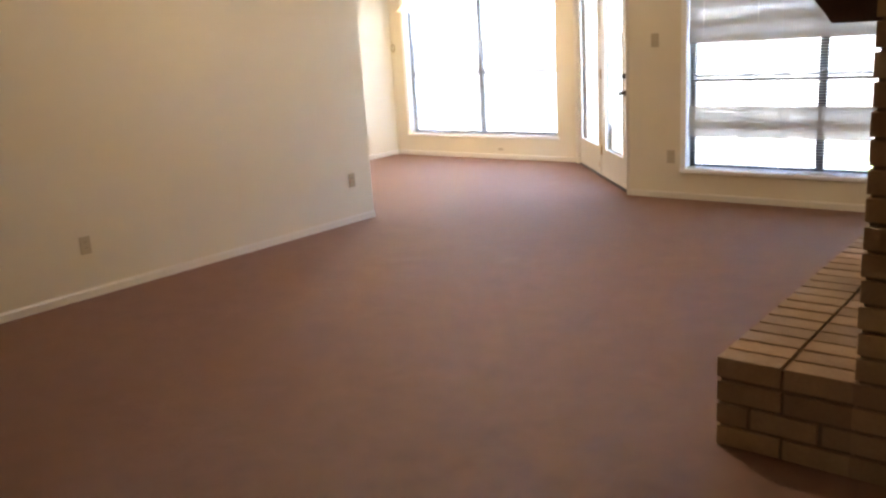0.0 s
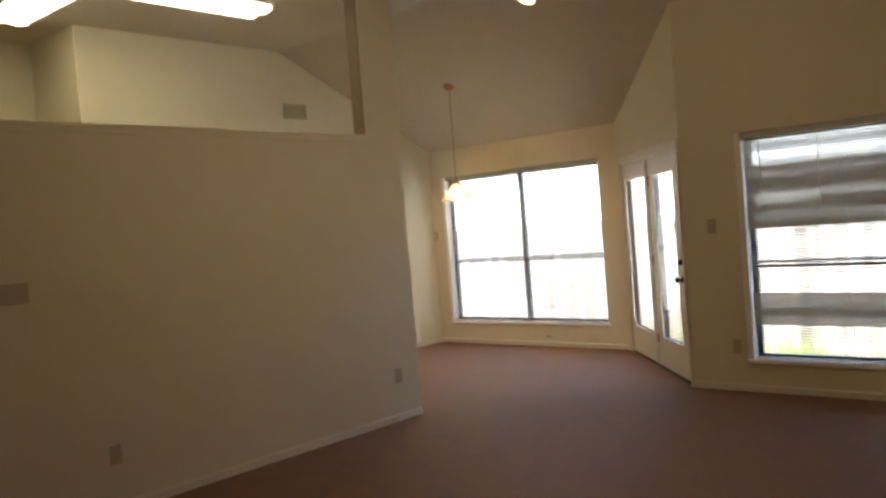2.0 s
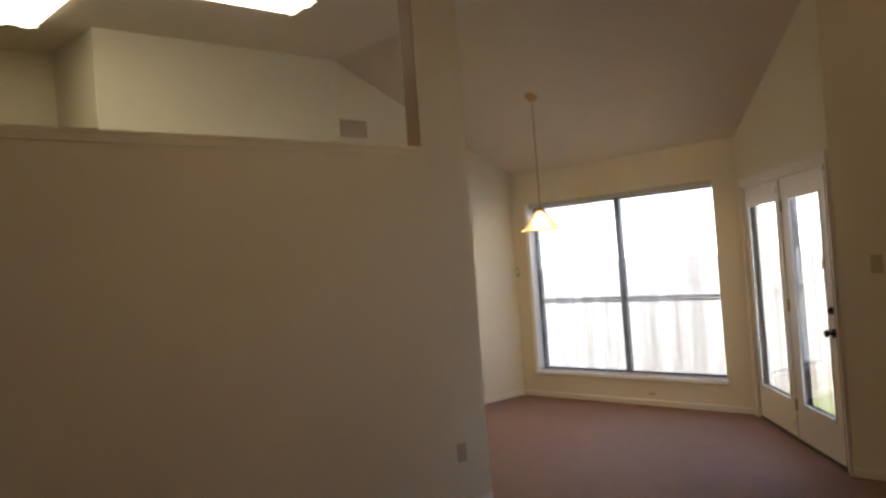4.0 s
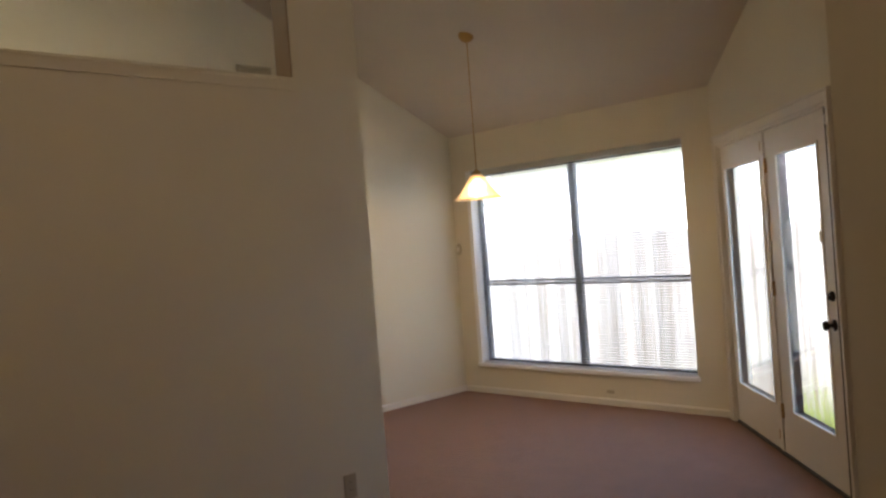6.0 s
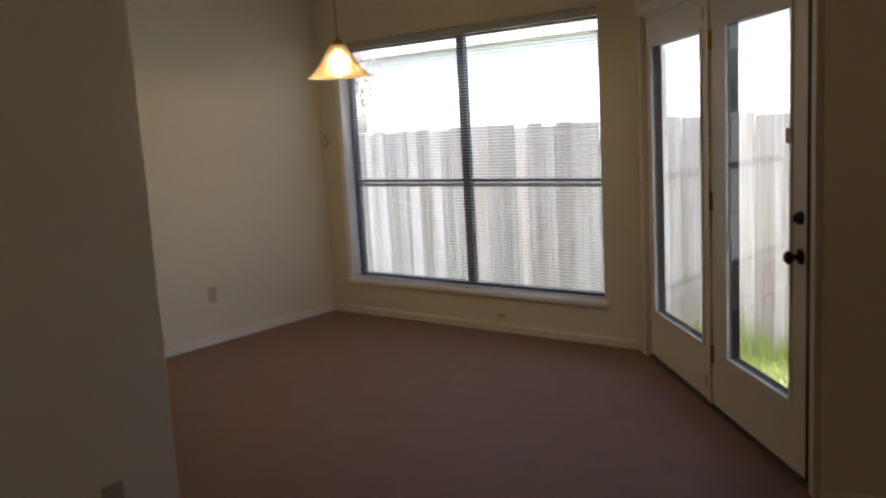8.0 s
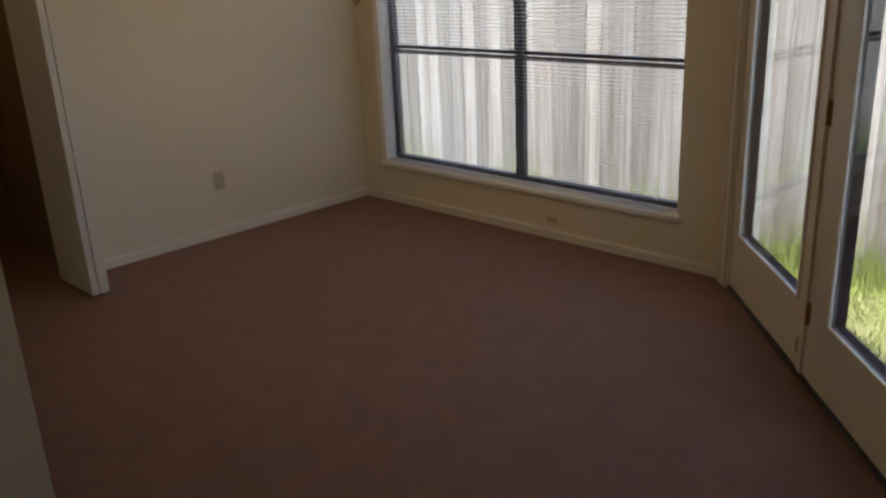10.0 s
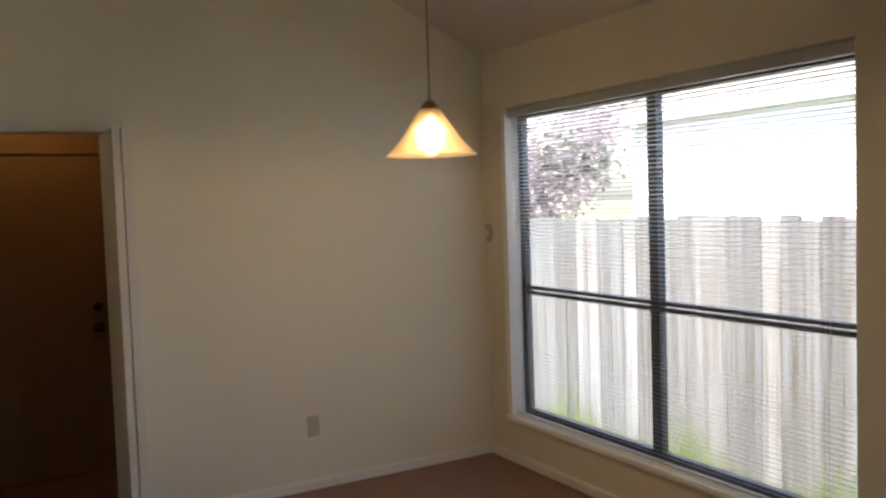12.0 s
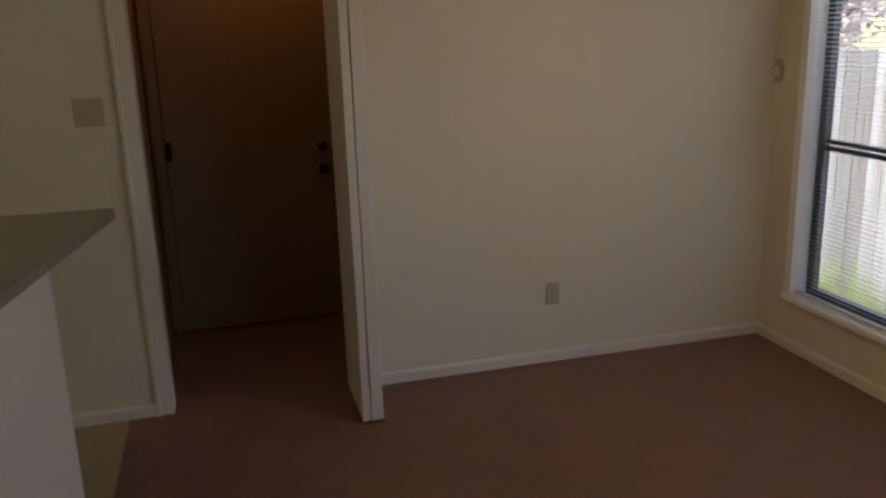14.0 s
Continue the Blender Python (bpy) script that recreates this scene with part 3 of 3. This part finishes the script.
# ceiling-level air register on the side wall
vent = base("air_register", side(2.17, 2.925), "beige metal air register high on the side wall", "air vent")
bm = bmesh.new()
for d in ((-0.16, -0.012, -0.085, -0.135, 0, 0.085), (0.135, -0.012, -0.085, 0.16, 0, 0.085), (-0.135, -0.012, 0.06, 0.135, 0, 0.085), (-0.135, -0.012, -0.085, 0.135, 0, -0.06)):
    box(bm, *d)
part("frame", bm, PLATE, vent, "", 0.003)
block("backing", PLATE, (-0.135, -0.003, -0.06, 0.135, -0.001, 0.06), 0, vent)
bm = bmesh.new()
box(bm, -0.135, -0.009, -0.001, 0.135, 0.005, 0.001)
slat = mesh_of("slat", bm, PLATE)
for i in range(7):
    piece("slat", slat, vent, pose(0, -0.006, -0.051 + i * 0.017, 62))


# ---- pendant lamp ----
LX, LY = 1.43, -1.17
pend = base("pendant_lamp", pose(LX, LY, roof_z(LY)), "hanging pendant lamp with fluted amber glass shade, lit", "pendant lamp")
drop = 1.998 - roof_z(LY)
bm = bmesh.new()
lathe(bm, ((0.0, -0.045), (0.02, -0.045), (0.045, -0.028), (0.062, -0.006), (0.064, 0.035)), 24)
part("canopy", bm, BRASS, pend, "brass ceiling canopy", smooth=True)
bm = bmesh.new()
rod(bm, (0, 0, drop + 0.01), (0, 0, -0.04), 0.0045)
part("cord", bm, BRASS, pend, "thin brown cord and chain")
bm = bmesh.new()
lathe(bm, ((0.0, 0.02), (0.012, 0.018), (0.03, 0.0), (0.04, -0.02), (0.040, -0.03)), 24, centre=(0, 0, drop))
part("fitter", bm, BRASS, pend, "brass fitter cap", smooth=True)
bm = bmesh.new()
prof = [(0.036, -0.015), (0.05, -0.03), (0.085, -0.085), (0.125, -0.145), (0.165, -0.189), (0.188, -0.207)]
lathe(bm, prof + [(r - 0.004, z - 0.001) for r, z in prof[::-1]], 72, centre=(0, 0, drop), flute=0.018, count=18)
part("shade", bm, SHADE, pend, "fluted amber frosted glass cone", smooth=True)
bm = bmesh.new()
lathe(bm, ((0.0, -0.05), (0.016, -0.05), (0.02, -0.066), (0.05, -0.085), (0.064, -0.112), (0.058, -0.138), (0.04, -0.156), (0.036, -0.18), (0.03, -0.196), (0.0, -0.2)), 20, centre=(0, 0, drop))
part("bulb", bm, BULB, pend, "glowing bulb", smooth=True)


def lamp(name, x, y, z, watts, color, size):
    ob = new(name, bpy.data.lights.new(name, "POINT"))
    ob.location = (x, y, z)
    ob.data.energy, ob.data.color, ob.data.shadow_soft_size = watts, color, size
    return ob


lamp("closet_light", -0.66, -2.52, 2.29, 0.24, (1.0, 0.55, 0.2), 0.03)
lamp("pendant_light", LX, LY, 1.998 - 0.215, 1.6, (1.0, 0.66, 0.34), 0.04)


# ---- living room light cluster on a long stem ----
KX, KY, KZ = 4.97, -4.63, 2.63
kit = base("light_cluster", pose(KX, KY, RIDGE), "brass light cluster with three lit glass shades on a long stem", "ceiling light")
kd = KZ - RIDGE
bm = bmesh.new()
lathe(bm, ((0.0, -0.06), (0.03, -0.06), (0.07, -0.02), (0.075, 0.02)), 24)
part("canopy", bm, BRASS, kit, smooth=True)
bm = bmesh.new()
rod(bm, (0, 0, kd + 0.12), (0, 0, -0.05), 0.011, 12)
part("stem", bm, BRASS, kit)
bm = bmesh.new()
lathe(bm, ((0.0, 0.07), (0.03, 0.07), (0.055, 0.10), (0.05, 0.15), (0.012, 0.17)), 20, centre=(0, 0, kd))
part("hub", bm, BRASS, kit, smooth=True)
for k in range(3):
    a = 0.6 + k * 2.094
    d = pose(0.05 * math.cos(a), 0.05 * math.sin(a), kd + 0.10) @ Matrix.Rotation(a, 4, "Z") @ Matrix.Rotation(radians(125), 4, "Y")
    bm = bmesh.new()
    prof = [(0.015, 0.0), (0.03, 0.02), (0.045, 0.06), (0.058, 0.10)]
    lathe(bm, prof + [(q - 0.003, z) for q, z in prof[::-1]], 20, m=d)
    shade = part("shade", bm, SHADE, kit, "amber glass bell shade", smooth=True)
    bm = bmesh.new()
    lathe(bm, ((0.0, 0.02), (0.012, 0.025), (0.026, 0.065), (0.018, 0.088), (0.0, 0.092)), 14, m=d)
    part("bulb", bm, BULB, shade, "glowing bulb", smooth=True)
lamp("cluster_light", KX, KY, KZ - 0.04, 1.65, (1.0, 0.70, 0.42), 0.09)


# ---- kitchen ceiling lights ----
def fluorescent(m):
    ob = base("fluorescent_light", m, "lit twin-tube fluorescent ceiling fixture with wraparound diffuser", "ceiling light", "kitchen ceiling lights")
    bm = bmesh.new()
    box(bm, -0.62, -0.19, -0.02, 0.62, 0.19, 0.0)
    part("housing", bm, TRIM, ob, "", 0.003)
    for s in (-1, 1):
        bm = bmesh.new()
        y = s * 0.092
        prism(bm, [(-0.6, y - 0.085, -0.02), (-0.6, y - 0.075, -0.06), (-0.6, y - 0.03, -0.078), (-0.6, y + 0.03, -0.078), (-0.6, y + 0.075, -0.06), (-0.6, y + 0.085, -0.02)], (1.2, 0, 0))
        part("diffuser", bm, TUBE, ob, "glowing ribbed diffuser")
    for s in (-1, 1):
        bm = bmesh.new()
        box(bm, s * 0.608 - 0.006, -0.185, -0.07, s * 0.608 + 0.006, 0.185, -0.02)
        part("end_cap", bm, TRIM, ob, "white end cap", 0.003)
    return ob


fluorescent(pose(1.33, -4.17, RIDGE, 0, 0, 90))
fluorescent(pose(0.62, -5.20, RIDGE))


# ---- kitchen bar counter ----
bar = base("bar_cabinet", pose(0, 0, 0), "white painted bar end cabinet under the worktop", "cabinet")
bm = bmesh.new()
prism(bm, [(0.87, -3.88, 0.0), (PX - 0.125, -3.88, 0.0), (PX - 0.125, -3.55, 0.0), (0.87, -3.30, 0.0)], (0, 0, 1.028))
part("body", bm, DOORW, bar, "", 0.004)
bm = bmesh.new()
prism(bm, [(0.87, -3.30, 0.0), (PX - 0.125, -3.55, 0.0), (PX - 0.125, -3.538, 0.0), (0.87, -3.288, 0.0)], (0, 0, 0.06))
part("baseboard", bm, TRIM, bar)
top = base("worktop", pose(0, 0, 0), "grey laminate bar worktop with square edge", "worktop")
bm = bmesh.new()
prism(bm, [(0.55, -3.12, 1.03), (PX - 0.125, -3.43, 1.03), (PX - 0.125, -3.95, 1.03), (0.50, -3.95, 1.03)], (0, 0, 0.04))
part("slab", bm, LAMINATE, top, "", 0.004)
bm = bmesh.new()
prism(bm, [(0.555, -3.1198, 1.033), (PX - 0.125, -3.4295, 1.033), (PX - 0.125, -3.4275, 1.033), (0.555, -3.1178, 1.033)], (0, 0, 0.034))
part("edge_strip", bm, LAMINATE, top)


# ---- fireplace ----
HX, HY0, HY1, HZ = 6.64, -5.71, -3.70, 0.335
CX = 7.08
fire = base("fireplace", pose(0, 0, 0), "buff brick fireplace with raised hearth and brick chimney breast", "fireplace")
bm = bmesh.new()
box(bm, HX + 0.012, HY0 + 0.012, 0, CX, HY1 - 0.012, HZ - 0.012)
box(bm, CX + 0.012, HY0 + 0.012, 0, RIGHT, HY1 - 0.012, 3.66)
part("mortar_core", bm, MORTAR, fire, "brown recessed mortar")
BL, BH, BD, JT = 0.218, 0.073, 0.095, 0.012
shapes = {}


def brick(dx, dy, dz, x, y, z):
    key = (round(dx, 3), round(dy, 3), round(dz, 3))
    if key not in shapes:
        b = bmesh.new()
        box(b, -dx / 2, -dy / 2, -dz / 2, dx / 2, dy / 2, dz / 2)
        shapes[key] = mesh_of("brick", b, BRICK, 0.004)
    j = random.uniform
    piece("brick", shapes[key], fire, pose(x + j(-.002, .002), y + j(-.003, .003), z, j(-.5, .5), 0, j(-.8, .8)))


def courses(a, b, z0, z1, put):
    row, z = 0, z0
    while z + BH <= z1 + 0.02:
        u = a
        if row % 2:
            put(u, u + BL / 2, z)
            u += BL / 2 + JT
        while u < b - 0.03:
            put(u, min(u + BL, b), z)
            u += BL + JT
        z += BH + JT
        row += 1


FACE = HZ - BH - JT
courses(HX, CX, 0.004, FACE, lambda a, b, z: brick(b - a, 0.09, BH, (a + b) / 2, HY0 + 0.045, z + BH / 2))
courses(HY0 + 0.1, HY1, 0.004, FACE, lambda a, b, z: brick(0.09, b - a, BH, HX + 0.045, (a + b) / 2, z + BH / 2))
y = HY0
while y < HY1 - 0.05:                # cap course: two columns of bricks laid across the hearth
    for x in (HX + 0.107, CX - 0.107):
        brick(0.214, BD, BH, x, y + BD / 2, HZ - BH / 2)
    y += BD + JT
courses(CX, CX + 1.3, 0.004, 2.05, lambda a, b, z: brick(b - a, 0.085, BH, (a + b) / 2, HY0 + 0.042, z + BH / 2))
bm = bmesh.new()


def joined(a, b, z, mode):
    o = random.uniform(-.003, .003)
    if mode:
        box(bm, a, HY0 + o, z, b, HY0 + 0.08, z + BH)
    else:
        box(bm, CX + o, a, z, CX + 0.08, b, z + BH)


courses(CX, CX + 1.5, 0.004 + 24 * (BH + JT), 3.62, lambda a, b, z: joined(a, b, z, 1))
courses(HY0 + 0.09, HY1, 0.36, 3.62, lambda a, b, z: joined(a, b, z, 0) if not (z < 1.05 and b > -5.15 and a < -4.2) else None)
tagged(part("brick_face", bm, BRICK, fire, "upper buff brickwork"), kind="stuff")
# flat dark sheet across the opening, with no depth behind it
bm = bmesh.new()
box(bm, CX + 0.004, -5.12, HZ, CX + 0.011, -4.24, 1.05)
part("firebox", bm, SLOT, fire, "flat dark sheet in the firebox opening")
mantel = base("mantel_shelf", pose(CX, -5.62, 1.437), "dark stained wooden mantel shelf above the brick hearth", "mantel")
bm = bmesh.new()
prism(bm, [(0, 0, 0), (-0.145, 0, 0), (-0.165, 0, 0.03), (-0.205, 0, 0.08), (-0.222, 0, 0.096), (-0.222, 0, 0.132), (0, 0, 0.132)], (0, 1.75, 0))
part("beam", bm, WALNUT, mantel, "", 0.004)


# ---- yard: lawn, fence, neighbour house, tree ----
GZ = -0.42
FY, FTOP = 1.45, 1.44
tagged(block("ground", GRASSG, (-400, -400, GZ - 0.3, 400, 400, GZ)), "lawn with patchy grass", "lawn", kind="structure")
tagged(block("patio_slab", CONCRETE, (3.3, -1.45, GZ, 4.69, -0.5, GZ + 0.08), 0.01), "small concrete step outside the doors", "step", kind="structure")
# added slab: whitens the view out and bounces sun into the living room
tagged(block("bounce_slab", CONCRETE, (4.7, -1.44, GZ, 8.7, 1.1, GZ + 0.06), 0.01), "added pale concrete slab outside the living room window", "terrace", kind="structure")

fence = base("fence", pose(0, FY, GZ), "tall weathered cedar board fence", "fence")
for z in (0.3, 0.95, 1.6):
    bm = bmesh.new()
    box(bm, -6, 0.02, z, 13, 0.06, z + 0.085)
    part("rail", bm, FENCEW, fence)
boards = []
for k in range(5):
    bm = bmesh.new()
    w, h = (0.1385, 0.14, 0.137, 0.1395, 0.138)[k], FTOP - GZ + (0.0, 0.008, -0.008, 0.012, -0.004)[k]
    prism(bm, [(-w / 2, 0, 0.02), (w / 2, 0, 0.02), (w / 2, 0, h - 0.008), (w / 2 - 0.012, 0, h), (-w / 2 + 0.01, 0, h), (-w / 2, 0, h - 0.012)], (0, 0.018, 0))
    boards.append(mesh_of("board", bm, FENCEW))
for i in range(136):
    piece("board", random.choice(boards), fence, pose(-5.9 + i * 0.1402, -0.001 * random.randint(0, 6), random.uniform(-.015, .01), 0, random.uniform(-.25, .25), random.uniform(-1, 1)))
for i in range(9):
    bm = bmesh.new()
    box(bm, -5.8 + i * 2.4, 0.06, 0, -5.71 + i * 2.4, 0.15, FTOP - GZ - 0.02)
    part("post", bm, FENCEW, fence)

blades = bmesh.new()
for i in range(36000):
    x = random.uniform(-2.5, 6.5)
    lim = 0.2 if x < 2.9 else (0.2 - (x - 2.9) if x < 4.4 else -1.3)
    y = random.uniform(max(lim, -1.3), FY - 0.01)
    if random.random() < 0.35:
        y = FY - abs(random.gauss(0, 0.12)) - 0.01
    if (3.2 < x < 6.5 and y < -0.45) or (x > 4.68 and y < 1.12):
        continue
    h, a = random.uniform(0.04, 0.10), random.uniform(0, 6.28)
    lx, ly = random.uniform(-.05, .05), random.uniform(-.05, .05)
    d = Vector((math.cos(a), math.sin(a), 0)) * 0.0035
    p = Vector((x, y, GZ - 0.01))
    blades.faces.new([blades.verts.new(q) for q in (p - d, p + d, p + d * 0.7 + Vector((lx * .5, ly * .5, h * .6)), p + Vector((lx, ly, h)), p - d * 0.7 + Vector((lx * .5, ly * .5, h * .6)))])
for i in range(5200):
    x = random.uniform(-4.5, 6.5)
    p = Vector((x, FY - 0.015 - abs(random.gauss(0, 0.07)), GZ - 0.01))
    h, a = random.uniform(0.12, 0.30) + 0.22 * random.random() ** 3 * (1 + math.sin(x * 5)), random.uniform(-0.5, 0.5)
    lx, ly = random.uniform(-.09, .09), random.uniform(-.08, .0)
    d = Vector((math.cos(a), math.sin(a), 0)) * 0.004
    blades.faces.new([blades.verts.new(q) for q in (p - d, p + d, p + d * 0.7 + Vector((lx * .4, ly * .4, h * .6)), p + Vector((lx, ly, h)), p - d * 0.7 + Vector((lx * .4, ly * .4, h * .6)))])
tagged(part("grass", blades, BLADE), "bright green grass growing along the fence", "grass", kind="stuff")

house = base("neighbour_house", pose(-5.4, 6.0, GZ), "white sided neighbouring house with low grey roof", "house")
block("wall", SIDING, (0.2, 0, 0, 19, 8, 3.28), 0, house, "white siding")
bm = bmesh.new()
e = [bm.verts.new(p) for p in ((-0.6, -0.10, 3.23), (19.8, -0.10, 3.23), (19.8, 8.7, 3.23), (-0.6, 8.7, 3.23), (4.1, 4.0, 5.78), (15.1, 4.0, 5.78))]
for f in ((0, 1, 5, 4), (1, 2, 5), (2, 3, 4, 5), (3, 0, 4), (3, 2, 1, 0)):
    bm.faces.new([e[k] for k in f])
part("roof", bm, SHINGLE, house, "grey shingle hip roof")
bm = bmesh.new()
box(bm, -0.62, -0.14, 3.08, 19.8, -0.10, 3.28)
box(bm, -0.64, -0.14, 3.08, -0.6, 8.7, 3.28)
part("fascia", bm, SIDING, house, "white fascia board")
bm = bmesh.new()
rod(bm, (-0.6, -0.12, 3.29), (4.1, 4.0, 5.81), 0.07, 8)
part("hip_cap", bm, SIDING, house, "pale hip ridge")


def tree(x, y, h, spread, leaf, label, name, n):
    t = base(name, pose(x, y, GZ), label, "tree")
    bm = bmesh.new()
    tips = []
    for k in range(4):
        a = k * 1.57 + 0.4
        p, r = Vector((0.06 * math.cos(a), 0.06 * math.sin(a), 0)), 0.05
        for s in range(6):
            q = p + Vector((math.cos(a) * spread * 0.09 * s, math.sin(a) * spread * 0.09 * s, h * 0.14)) + Vector((random.uniform(-.06, .06), random.uniform(-.06, .06), 0))
            rod(bm, p, q, r, 6)
            p, r = q, r * 0.78
            if s > 2:
                tips.append(q)
                for _ in range(3):
                    e = q + Vector((random.uniform(-1, 1) * spread * .5, random.uniform(-1, 1) * spread * .5, random.uniform(.1, .9) * h * .22))
                    rod(bm, q, e, r * 0.45, 5)
                    tips.append(e)
    part("trunk", bm, BARK, t, "several slender grey stems")
    bm = bmesh.new()
    for i in range(n):
        c = random.choice(tips)
        p = c + Vector((random.gauss(0, .22), random.gauss(0, .22), random.gauss(0, .2)))
        u = Vector((random.uniform(-1, 1), random.uniform(-1, 1), random.uniform(-1, 1))).normalized()
        v = u.orthogonal().normalized()
        k = random.uniform(.022, .048)
        bm.faces.new([bm.verts.new(p + q) for q in (-u * k * 1.6, v * k * .7, u * k * 1.6, -v * k * .7)])
    part("crown", bm, leaf, t)


tree(-4.95, 4.0, 3.3, 0.75, BLOSSOM, "pink flowering crape myrtle tree behind the fence", "flowering_tree", 4200)
tree(-5.75, 3.7, 2.9, 0.8, LEAF_G, "green leafy tree behind the fence", "leafy_tree", 5000)
